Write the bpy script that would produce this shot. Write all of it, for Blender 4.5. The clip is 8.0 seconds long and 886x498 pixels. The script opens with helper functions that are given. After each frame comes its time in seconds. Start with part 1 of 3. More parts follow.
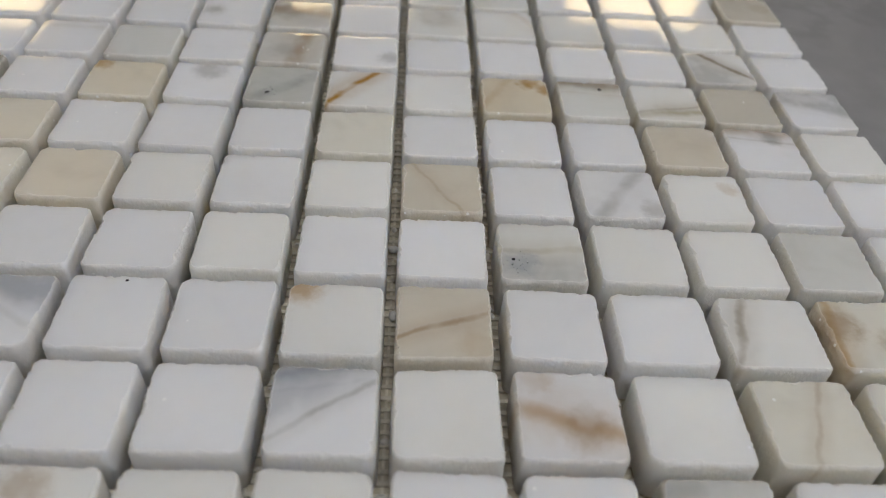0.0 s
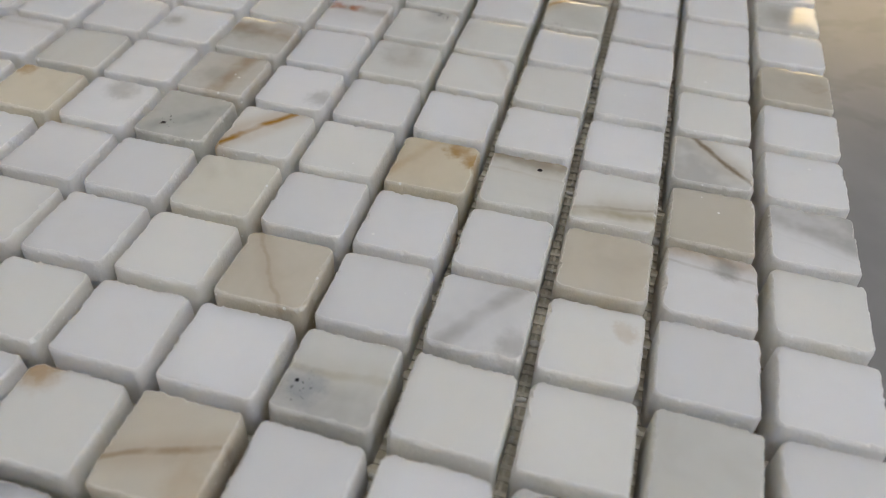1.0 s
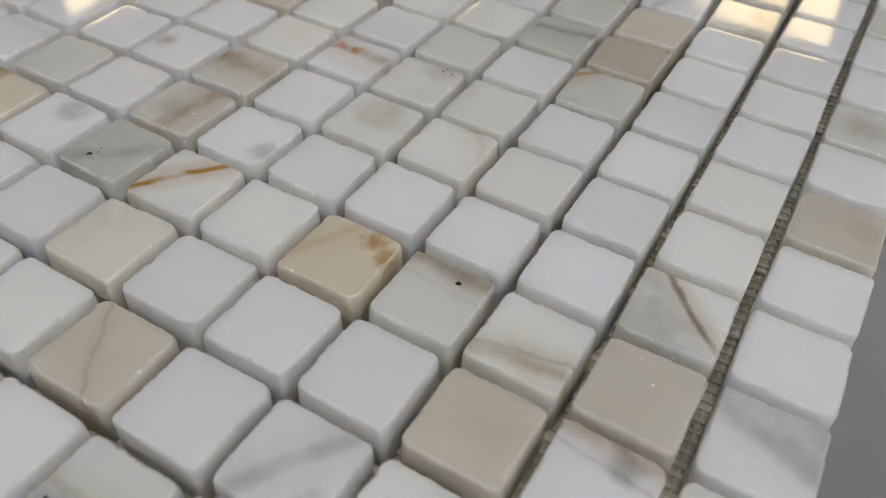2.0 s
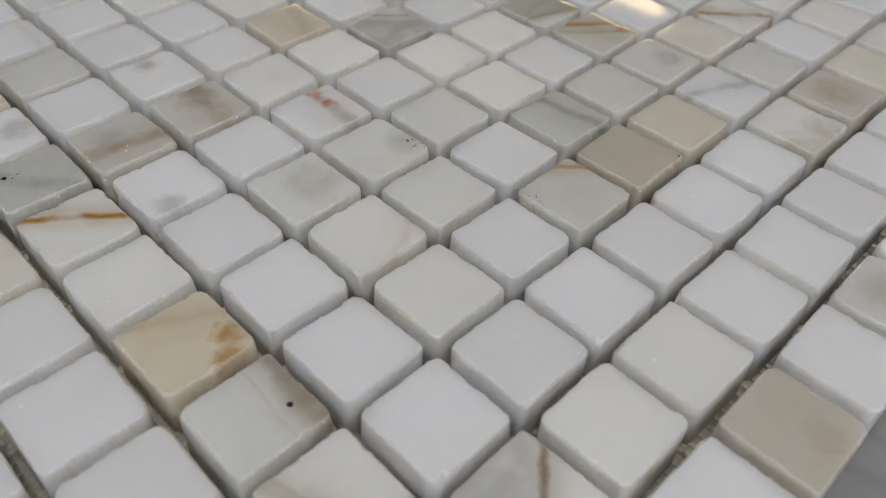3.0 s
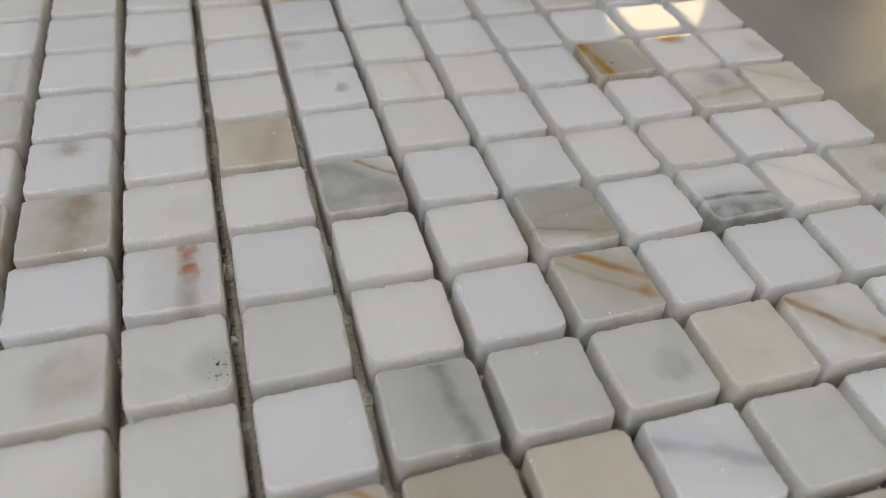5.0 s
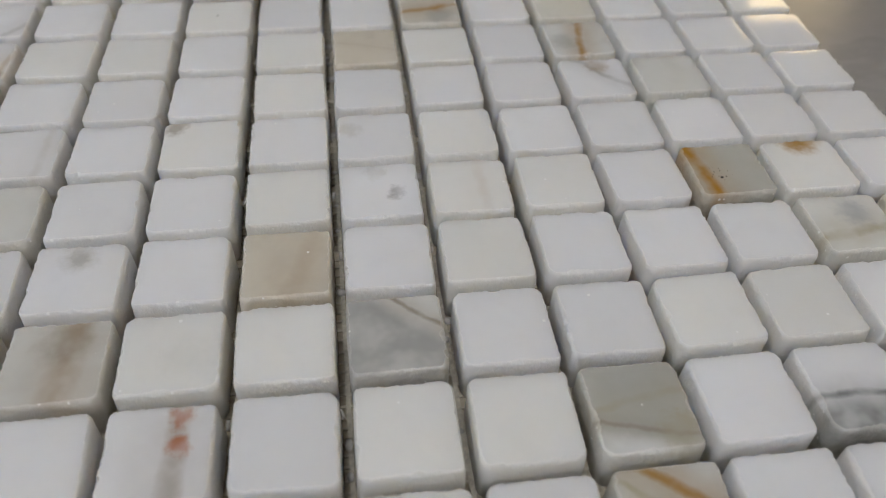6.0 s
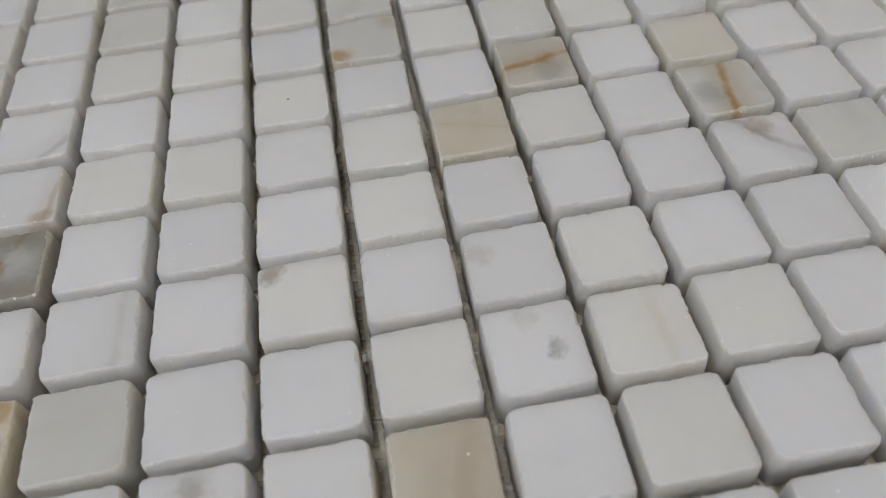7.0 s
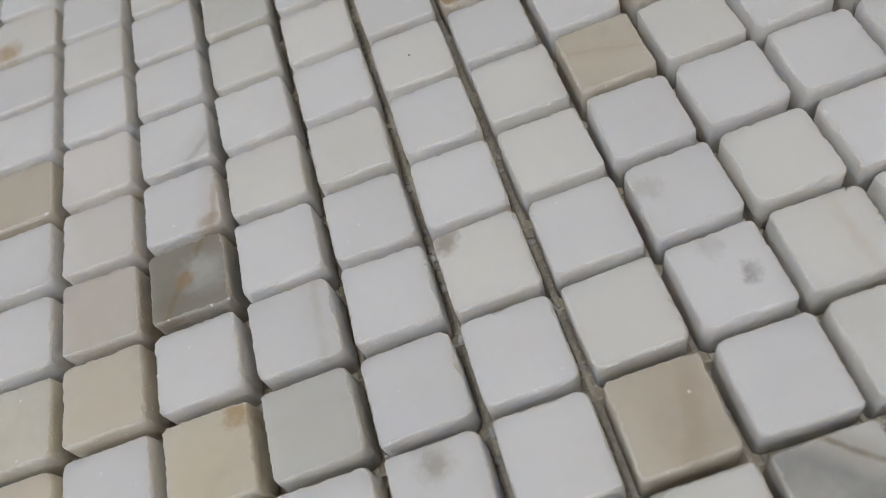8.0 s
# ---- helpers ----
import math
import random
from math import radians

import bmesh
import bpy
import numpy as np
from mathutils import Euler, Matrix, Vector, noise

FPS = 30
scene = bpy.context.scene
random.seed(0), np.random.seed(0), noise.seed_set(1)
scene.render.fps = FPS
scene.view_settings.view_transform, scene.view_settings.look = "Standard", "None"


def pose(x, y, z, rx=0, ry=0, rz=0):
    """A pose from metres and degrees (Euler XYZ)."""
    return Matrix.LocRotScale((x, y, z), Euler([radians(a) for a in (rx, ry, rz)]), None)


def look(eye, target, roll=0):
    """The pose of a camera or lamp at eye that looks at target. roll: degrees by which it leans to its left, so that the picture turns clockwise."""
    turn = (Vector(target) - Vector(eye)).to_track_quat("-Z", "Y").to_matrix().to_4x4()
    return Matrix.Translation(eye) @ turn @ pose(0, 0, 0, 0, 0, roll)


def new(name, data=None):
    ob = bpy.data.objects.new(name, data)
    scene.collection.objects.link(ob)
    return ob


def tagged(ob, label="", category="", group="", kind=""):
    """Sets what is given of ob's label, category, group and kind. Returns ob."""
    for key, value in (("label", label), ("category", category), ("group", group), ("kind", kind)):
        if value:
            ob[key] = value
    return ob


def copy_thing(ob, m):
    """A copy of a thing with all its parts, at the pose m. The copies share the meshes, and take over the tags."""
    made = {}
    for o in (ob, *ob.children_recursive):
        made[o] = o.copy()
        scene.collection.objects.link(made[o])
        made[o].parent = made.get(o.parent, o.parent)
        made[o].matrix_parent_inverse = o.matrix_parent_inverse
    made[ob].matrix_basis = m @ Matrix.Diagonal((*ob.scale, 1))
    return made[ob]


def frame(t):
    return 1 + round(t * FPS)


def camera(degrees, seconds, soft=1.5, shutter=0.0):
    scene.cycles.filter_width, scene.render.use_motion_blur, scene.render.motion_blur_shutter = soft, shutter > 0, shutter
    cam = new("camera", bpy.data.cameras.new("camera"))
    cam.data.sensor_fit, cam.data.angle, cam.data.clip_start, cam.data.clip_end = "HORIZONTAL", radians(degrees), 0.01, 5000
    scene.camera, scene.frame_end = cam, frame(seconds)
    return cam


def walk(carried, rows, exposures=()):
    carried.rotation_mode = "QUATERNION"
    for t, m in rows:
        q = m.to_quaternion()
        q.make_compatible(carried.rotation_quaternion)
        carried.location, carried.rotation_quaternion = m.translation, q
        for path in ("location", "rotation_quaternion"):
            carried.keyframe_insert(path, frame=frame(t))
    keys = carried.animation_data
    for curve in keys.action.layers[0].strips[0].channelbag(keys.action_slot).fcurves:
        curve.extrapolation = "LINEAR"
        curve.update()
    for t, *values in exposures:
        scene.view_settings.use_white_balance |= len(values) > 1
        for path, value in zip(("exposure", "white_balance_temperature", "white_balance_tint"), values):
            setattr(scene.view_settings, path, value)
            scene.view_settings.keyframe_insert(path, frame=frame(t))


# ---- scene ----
cam = camera(59.4, 8.0, soft=0.95)
cam.data.dof.use_dof = True
cam.data.dof.focus_distance = 0.135
cam.data.dof.aperture_fstop = 21.0
PATH = [
    (0, (-0.09230, -0.14959, 0.08845), (-0.08121, -0.00130, -0.04528), 5.01),
    (0.5, (-0.06468, -0.13258, 0.08920), (-0.07555, 0.01327, -0.04721), 3.96),
    (0.7, (-0.05378, -0.12678, 0.08584), (-0.07497, 0.02082, -0.04745), 3.27),
    (1, (-0.03953, -0.11244, 0.08887), (-0.07201, 0.02848, -0.04928), 3.06),
    (1.5, (-0.02293, -0.09032, 0.08712), (-0.07520, 0.04440, -0.05115), 2.58),
    (2.8, (0.00462, -0.03585, 0.08960), (-0.08963, 0.07341, -0.04889), 2.47),
    (3, (0.00777, -0.02603, 0.08700), (-0.09330, 0.07876, -0.05012), 2.21),
    (3.5, (0.01176, -0.00244, 0.08554), (-0.10221, 0.08933, -0.05080), 2.10),
    (4, (0.01298, 0.02233, 0.08481), (-0.11092, 0.10060, -0.05129), 2.87),
    (4.2, (0.01041, 0.03105, 0.08588), (-0.11778, 0.10424, -0.04907), 3.03),
    (5.3, (-0.01827, 0.07535, 0.09058), (-0.15887, 0.10963, -0.04748), 4.06),
    (5.5, (-0.02673, 0.08044, 0.09166), (-0.16783, 0.10695, -0.04757), 3.61),
    (6, (-0.04326, 0.07948, 0.09481), (-0.18261, 0.10196, -0.04688), 2.42),
    (6.5, (-0.06668, 0.07367, 0.09540), (-0.20346, 0.09164, -0.04941), -0.63),
    (7, (-0.09161, 0.06584, 0.09880), (-0.22008, 0.07916, -0.05391), -5.26),
    (7.2, (-0.09747, 0.06201, 0.09978), (-0.22661, 0.07046, -0.05271), -8.56),
    (7.5, (-0.10480, 0.05470, 0.10148), (-0.22491, 0.05658, -0.05843), -14.54),
    (8, (-0.10362, 0.05040, 0.10944), (-0.21236, 0.04191, -0.05821), -23.61),
]
walk(cam, [(t, look(eye, target, roll)) for t, eye, target, roll in PATH],
     [(0.0, 0.0), (1.5, 0.02), (3.0, 0.0), (4.0, 0.03), (5.5, 0.06), (6.5, 0.04), (8.0, 0.08)])

# ---- light ----
world = bpy.data.worlds.new("world")
scene.world = world
world.use_nodes = True
sky = world.node_tree.nodes.new("ShaderNodeTexSky")
sky.sky_type = "NISHITA"
sky.sun_disc = False
sky.sun_elevation = radians(35)
sky.sun_rotation = radians(120)
world.node_tree.links.new(sky.outputs[0], world.node_tree.nodes["Background"].inputs[0])
world.node_tree.nodes["Background"].inputs[1].default_value = 0.1
scene.view_settings.exposure = 0.0

# ---- materials ----
def material(name):
    m = bpy.data.materials.new(name)
    m.use_nodes = True
    return m, m.node_tree, m.node_tree.nodes["Principled BSDF"]


class Graph:
    """Short forms for building node trees."""

    def __init__(self, tree):
        self.tree = tree

    def put(self, socket, value):
        if isinstance(value, bpy.types.NodeSocket):
            self.tree.links.new(value, socket)
        elif isinstance(value, (tuple, list)) and len(value) == 3 and socket.type == "RGBA":
            socket.default_value = (*value, 1)
        else:
            socket.default_value = value

    def math(self, op, a, b=0.0, c=0.0):
        n = self.tree.nodes.new("ShaderNodeMath")
        n.operation = op
        for k, v in enumerate((a, b, c)):
            self.put(n.inputs[k], v)
        return n.outputs[0]

    def vec(self, op, a, b=(0, 0, 0), scale=None):
        n = self.tree.nodes.new("ShaderNodeVectorMath")
        n.operation = op
        self.put(n.inputs[0], a)
        self.put(n.inputs[1], b)
        if scale is not None:
            self.put(n.inputs["Scale"], scale)
        return n.outputs["Value"] if op in ("LENGTH", "DOT_PRODUCT", "DISTANCE") else n.outputs[0]

    def noise(self, vector, scale, detail=3.0, rough=0.5, w=None, distortion=0.0):
        n = self.tree.nodes.new("ShaderNodeTexNoise")
        if w is not None:
            n.noise_dimensions = "4D"
            self.put(n.inputs["W"], w)
        self.put(n.inputs["Vector"], vector)
        n.inputs["Scale"].default_value = scale
        n.inputs["Detail"].default_value = detail
        n.inputs["Roughness"].default_value = rough
        n.inputs["Distortion"].default_value = distortion
        return n

    def ramp(self, value, lo, hi, out_lo=0.0, out_hi=1.0):
        n = self.tree.nodes.new("ShaderNodeMapRange")
        n.interpolation_type = "SMOOTHSTEP"
        for k, v in enumerate((value, lo, hi, out_lo, out_hi)):
            self.put(n.inputs[k], v)
        return n.outputs[0]

    def mix(self, factor, a, b):
        n = self.tree.nodes.new("ShaderNodeMix")
        n.data_type = "RGBA"
        self.put(n.inputs["Factor"], factor)
        self.put(n.inputs["A"], a)
        self.put(n.inputs["B"], b)
        return n.outputs["Result"]

    def attribute(self, name):
        n = self.tree.nodes.new("ShaderNodeAttribute")
        n.attribute_type = "OBJECT"
        n.attribute_name = name
        return n

    def bump(self, height, strength, distance):
        n = self.tree.nodes.new("ShaderNodeBump")
        n.inputs["Strength"].default_value = strength
        n.inputs["Distance"].default_value = distance
        self.put(n.inputs["Height"], height)
        return n.outputs[0]


HALF = 0.00752  # half of a tile's width


def tile_stone(per_object):
    """Polished calacatta marble: soft cloud, and per tile its own tone, vein, stain and pits."""
    m, tree, bsdf = material("marble" if per_object else "marble_plain")
    g = Graph(tree)
    at = tree.nodes.new("ShaderNodeTexCoord").outputs["Object"]
    u = g.vec("SCALE", at, scale=1 / HALF)
    if per_object:
        rnd = tree.nodes.new("ShaderNodeObjectInfo").outputs["Random"]
        tone = g.attribute("tone").outputs["Color"]
    else:
        rnd = tree.nodes.new("ShaderNodeNewGeometry").outputs["Random Per Island"]
        tone = g.mix(rnd, (0.80, 0.79, 0.78), (0.76, 0.75, 0.70))
    seed = g.math("MULTIPLY", rnd, 57.0)
    cloud = g.noise(u, 0.7, 3.0, 0.55, seed, 0.6)
    fine = g.noise(u, 3.5, 4.0, 0.6, seed)
    deep = g.vec("MULTIPLY", tone, (0.80, 0.785, 0.76))
    pale = g.vec("MULTIPLY", tone, (1.07, 1.07, 1.08))
    clouded = g.attribute("clouded").outputs["Fac"] if per_object else 0.3
    colour = g.mix(g.math("MULTIPLY", g.ramp(cloud.outputs["Fac"], 0.45, 0.8), clouded), tone, deep)
    colour = g.mix(g.math("MULTIPLY", g.ramp(cloud.outputs["Fac"], 0.45, 0.2), clouded), colour, pale)
    colour = g.mix(g.ramp(fine.outputs["Fac"], 0.4, 0.75, 0.0, 0.05), colour, deep)
    if per_object:
        warp = g.vec("SUBTRACT", g.noise(u, 1.1, 4.0, 0.6, seed).outputs["Color"], (0.5, 0.5, 0.5))
        p = g.vec("ADD", u, g.vec("SCALE", warp, scale=0.42))
        ripple = g.vec("SUBTRACT", g.noise(u, 4.5, 4.0, 0.65, seed).outputs["Color"], (0.5, 0.5, 0.5))
        rough_p = g.vec("ADD", p, g.vec("SCALE", ripple, scale=0.55))
        sep = tree.nodes.new("ShaderNodeSeparateXYZ")
        g.put(sep.inputs[0], p)
        x, y = sep.outputs[0], sep.outputs[1]
        mottle = g.ramp(g.noise(u, 1.5, 2.0, 0.5, seed).outputs["Fac"], 0.3, 0.6, 0.55, 1.0)

        def parts(name):
            n = tree.nodes.new("ShaderNodeSeparateXYZ")
            g.put(n.inputs[0], g.attribute(name).outputs["Vector"])
            return n.outputs

        # a field of another tone on one side of a line, and a vein along it
        for key in ("vein", "second"):
            a = parts(key + "_line")
            d = g.math("SUBTRACT", g.math("ADD", g.math("MULTIPLY", x, g.math("COSINE", a[0])),
                                          g.math("MULTIPLY", y, g.math("SINE", a[0]))), a[1])
            side = g.math("MULTIPLY", g.ramp(d, 0.0, 0.5), g.attribute(key + "_field").outputs["Fac"])
            colour = g.mix(g.math("MULTIPLY", side, mottle), colour, g.attribute(key + "_field_tone").outputs["Color"])
            away = g.math("ABSOLUTE", d)
            core = g.ramp(away, a[2], 0.0)
            halo = g.ramp(away, g.math("MULTIPLY", a[2], 3.0), 0.0, 0.0, 0.4)
            line = g.math("MAXIMUM", core, halo)
            line = g.math("MULTIPLY", g.math("MULTIPLY", line, mottle), g.attribute(key + "_depth").outputs["Fac"])
            colour = g.mix(line, colour, g.attribute(key + "_tone").outputs["Color"])
        # a cloudy stain
        sep = tree.nodes.new("ShaderNodeSeparateXYZ")
        g.put(sep.inputs[0], rough_p)
        x, y = sep.outputs[0], sep.outputs[1]
        for key in ("stain", "blot"):
            a = parts(key + "_spot")
            c = tree.nodes.new("ShaderNodeCombineXYZ")
            g.put(c.inputs[0], g.math("SUBTRACT", x, a[0]))
            g.put(c.inputs[1], g.math("SUBTRACT", y, a[1]))
            blot = g.ramp(g.math("DIVIDE", g.vec("LENGTH", c.outputs[0]), a[2]), 1.0, 0.25)
            blot = g.math("MULTIPLY", g.math("MULTIPLY", blot, mottle), g.attribute(key + "_depth").outputs["Fac"])
            colour = g.mix(blot, colour, g.attribute(key + "_tone").outputs["Color"])
        # a dark pit
        a = parts("pit_spot")
        flat = g.vec("MULTIPLY", g.vec("SUBTRACT", u, g.attribute("pit_spot").outputs["Vector"]), (1, 1, 0))
        pit = g.math("LESS_THAN", g.vec("LENGTH", flat), g.math("MULTIPLY", a[2], g.ramp(fine.outputs["Fac"], 0.3, 0.7, 0.5, 1.4)))
        colour = g.mix(pit, colour, (0.03, 0.03, 0.035))
        # a sprinkle of fine dark grains
        grains = tree.nodes.new("ShaderNodeTexVoronoi")
        g.put(grains.inputs["Vector"], g.vec("ADD", u, g.vec("SCALE", ripple, scale=0.25)))
        grains.inputs["Scale"].default_value = 14.0
        a = parts("grain_spot")
        flat = g.vec("MULTIPLY", g.vec("SUBTRACT", u, g.attribute("grain_spot").outputs["Vector"]), (1, 1, 0))
        near = g.ramp(g.math("DIVIDE", g.vec("LENGTH", flat), g.math("MAXIMUM", a[2], 0.001)), 1.0, 0.2, 0.0, 0.38)
        chosen = tree.nodes.new("ShaderNodeSeparateColor")
        g.put(chosen.inputs[0], grains.outputs["Color"])
        grain = g.math("LESS_THAN", grains.outputs["Distance"], g.math("MULTIPLY", near, chosen.outputs[0]))
        colour = g.mix(g.math("MULTIPLY", grain, 0.85), colour, (0.05, 0.05, 0.05))
    # polished top; sawn, slightly dusty sides and bruised edges, their rim light and glow painted in paler
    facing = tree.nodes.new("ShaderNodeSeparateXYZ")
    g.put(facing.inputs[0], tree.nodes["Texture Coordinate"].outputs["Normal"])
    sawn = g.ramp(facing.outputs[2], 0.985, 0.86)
    dust_and_glow = g.math("MULTIPLY", sawn, g.ramp(fine.outputs["Fac"], 0.3, 0.7, 0.12, 0.3))
    colour = g.mix(dust_and_glow, colour, (0.86, 0.825, 0.765))
    # bruised crystals, their glints painted as white specks: thick along the edges and few on the polished face
    sparkle = tree.nodes.new("ShaderNodeTexVoronoi")
    sparkle.voronoi_dimensions = "4D"
    g.put(sparkle.inputs["Vector"], at)
    g.put(sparkle.inputs["W"], seed)
    sparkle.inputs["Scale"].default_value = 1100.0
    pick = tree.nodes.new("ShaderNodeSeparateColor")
    g.put(pick.inputs[0], sparkle.outputs["Color"])
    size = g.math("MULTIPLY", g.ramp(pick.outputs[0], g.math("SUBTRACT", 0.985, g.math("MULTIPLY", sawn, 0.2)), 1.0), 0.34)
    glint = g.math("LESS_THAN", sparkle.outputs["Distance"], size)
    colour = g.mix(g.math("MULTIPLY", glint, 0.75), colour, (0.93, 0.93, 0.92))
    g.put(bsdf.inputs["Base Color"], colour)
    scratch = g.noise(at, 900.0, 2.0, 0.6, seed)
    polish = g.ramp(scratch.outputs["Fac"], 0.3, 0.8, 0.02, 0.055)
    g.put(bsdf.inputs["Roughness"], g.math("MAXIMUM", polish, g.math("MULTIPLY", sawn, 0.42)))
    bsdf.inputs["IOR"].default_value = 1.5
    bsdf.inputs["Subsurface Weight"].default_value = 0.85
    bsdf.inputs["Subsurface Radius"].default_value = (1.0, 0.93, 0.82)
    bsdf.inputs["Subsurface Scale"].default_value = 0.0080
    swell = g.bump(g.noise(at, 260.0, 2.0, 0.5, seed).outputs["Fac"], 0.025, 0.0004)
    crumb = tree.nodes.new("ShaderNodeBump")
    crumb.inputs["Strength"].default_value = 0.7
    crumb.inputs["Distance"].default_value = 0.00035
    g.put(crumb.inputs["Height"], g.math("MULTIPLY", g.noise(at, 1500.0, 3.0, 0.6, seed).outputs["Fac"], sawn))
    g.put(crumb.inputs["Normal"], swell)
    g.put(bsdf.inputs["Normal"], crumb.outputs[0])
    return m


def slab_stone():
    m, tree, bsdf = material("table_stone")
    g = Graph(tree)
    at = tree.nodes.new("ShaderNodeTexCoord").outputs["Object"]
    wide = g.noise(at, 9.0, 5.0, 0.6, distortion=0.8)
    vein = g.ramp(g.math("ABSOLUTE", g.math("SUBTRACT", g.noise(at, 5.0, 5.0, 0.6, distortion=1.2).outputs["Fac"], 0.5)), 0.035, 0.0)
    colour = g.mix(g.ramp(wide.outputs["Fac"], 0.3, 0.75), (0.235, 0.23, 0.235), (0.315, 0.305, 0.31))
    colour = g.mix(g.math("MULTIPLY", vein, 0.35), colour, (0.20, 0.195, 0.20))
    g.put(bsdf.inputs["Base Color"], colour)
    bsdf.inputs["Roughness"].default_value = 0.22
    g.put(bsdf.inputs["Normal"], g.bump(g.noise(at, 400.0, 2.0).outputs["Fac"], 0.04, 0.0005))
    return m


def simple(name, colour, rough, scale, spread=0.12, bump=0.1):
    m, tree, bsdf = material(name)
    g = Graph(tree)
    at = tree.nodes.new("ShaderNodeTexCoord").outputs["Object"]
    n = g.noise(at, scale, 4.0, 0.6)
    big = g.noise(at, scale * 0.13, 3.0, 0.5)
    f = g.math("ADD", g.math("MULTIPLY", n.outputs["Fac"], 0.6), g.math("MULTIPLY", big.outputs["Fac"], 0.4))
    g.put(bsdf.inputs["Base Color"], g.mix(g.ramp(f, 0.25, 0.75), [c * (1 - spread) for c in colour], [min(1, c * (1 + spread)) for c in colour]))
    bsdf.inputs["Roughness"].default_value = rough
    g.put(bsdf.inputs["Normal"], g.bump(n.outputs["Fac"], bump, 0.2 / scale))
    return m


def glow(name, colour, strength):
    m, tree, bsdf = material(name)
    bsdf.inputs["Base Color"].default_value = (0.8, 0.8, 0.8, 1)
    bsdf.inputs["Emission Color"].default_value = (*colour, 1)
    bsdf.inputs["Emission Strength"].default_value = strength
    return m


MARBLE = tile_stone(True)
MARBLE_PLAIN = tile_stone(False)
SLAB = slab_stone()
PLASTER = simple("wall_paint", (0.50, 0.49, 0.48), 0.8, 30.0, 0.05)
CEILING = simple("ceiling_paint", (0.75, 0.75, 0.74), 0.9, 30.0, 0.04)
FLOOR = simple("floor_stone", (0.42, 0.40, 0.38), 0.4, 12.0, 0.15)
FILM = simple("mesh_resin", (0.45, 0.40, 0.30), 0.4, 700.0, 0.3, 0.2)
STRAND = simple("mesh_fibre", (0.56, 0.52, 0.43), 0.45, 900.0, 0.35, 0.3)
GLUE = simple("mesh_glue", (0.62, 0.60, 0.56), 0.45, 900.0, 0.15, 0.3)
METAL = simple("painted_metal", (0.70, 0.70, 0.70), 0.4, 60.0, 0.04)
COOL_LIGHT = glow("fill_glow", (0.925, 0.945, 0.982), 4.9)
WARM_LIGHT = glow("mirror_glow", (1.0, 0.74, 0.38), 5.2)


# ---- building helpers ----
def mesh_of(name, bm, mat, smooth=False):
    data = bpy.data.meshes.new(name)
    if smooth is not None:
        for f in bm.faces:
            f.smooth = smooth
    bm.to_mesh(data)
    bm.free()
    data.materials.append(mat)
    return data


def part(name, bm, mat, parent=None, label="", smooth=False):
    ob = new(name, mesh_of(name, bm, mat, smooth))
    ob.parent = parent
    if label:
        tagged(ob, label)
    return ob


def add_box(bm, lo, hi, bevel=0.0):
    size = [b - a for a, b in zip(lo, hi)]
    mid = [(a + b) / 2 for a, b in zip(lo, hi)]
    made = bmesh.ops.create_cube(bm, size=1.0, matrix=Matrix.Translation(mid) @ Matrix.Diagonal((*size, 1)))
    if bevel:
        edges = list({e for v in made["verts"] for e in v.link_edges})
        bmesh.ops.bevel(bm, geom=edges, offset=bevel, segments=2, affect="EDGES", profile=0.5)
    return bm


def box(lo, hi, bevel=0.0):
    return add_box(bmesh.new(), lo, hi, bevel)


# ---- the room ----
PITCH = 0.01700
THICK = 0.0085
TABLE = -THICK - 0.0012   # height of the table top; the tiles' polished faces lie at 0
X0, X1, Y0, Y1 = -3.2, 2.8, -2.9, 3.3
FLOOR_Z, CEIL_Z = TABLE - 0.75, 2.05
tagged(part("floor", box((X0, Y0, FLOOR_Z - 0.1), (X1, Y1, FLOOR_Z)), FLOOR), "pale grey stone showroom floor", "floor", kind="structure")
tagged(part("ceiling", box((X0, Y0, CEIL_Z), (X1, Y1, CEIL_Z + 0.1)), CEILING), "plain white painted ceiling", "ceiling", kind="structure")
for wall_name, lo, hi in (
    ("wall_north", (X0 - 0.15, Y1, FLOOR_Z), (X1 + 0.15, Y1 + 0.15, CEIL_Z)),
    ("wall_south", (X0 - 0.15, Y0 - 0.15, FLOOR_Z), (X1 + 0.15, Y0, CEIL_Z)),
    ("wall_west", (X0 - 0.15, Y0, FLOOR_Z), (X0, Y1, CEIL_Z)),
    ("wall_east", (X1, Y0, FLOOR_Z), (X1 + 0.15, Y1, CEIL_Z)),
):
    tagged(part(wall_name, box(lo, hi), PLASTER), "plain mid grey painted wall", "wall", kind="structure")


# Added unseen panels for soft overhead fill, kept out of the tiles' mirror view.
def ceiling_light(x, y, sx, sy):
    top = new("ceiling_light")
    top.location = (x, y, CEIL_Z)
    tagged(top, "added unseen panel under the ceiling for soft overhead fill", "ceiling light", "ceiling panel lights")
    bm = bmesh.new()
    for lo, hi in (((-sx, -sy, -0.04), (sx, -sy + 0.02, 0)), ((-sx, sy - 0.02, -0.04), (sx, sy, 0)),
                   ((-sx, -sy + 0.02, -0.04), (-sx + 0.02, sy - 0.02, 0)), ((sx - 0.02, -sy + 0.02, -0.04), (sx, sy - 0.02, 0))):
        add_box(bm, lo, hi)
    part("frame", bm, METAL, top)
    part("diffuser", box((-sx + 0.022, -sy + 0.022, -0.03), (sx - 0.022, sy - 0.022, -0.01)), COOL_LIGHT, top)
    return top


first_light = ceiling_light(0.2, -0.25, 0.6, 0.3)
for lx, ly in ((0.2, -1.0), (1.5, -0.25), (1.5, -1.0)):
    copy_thing(first_light, pose(lx, ly, CEIL_Z))

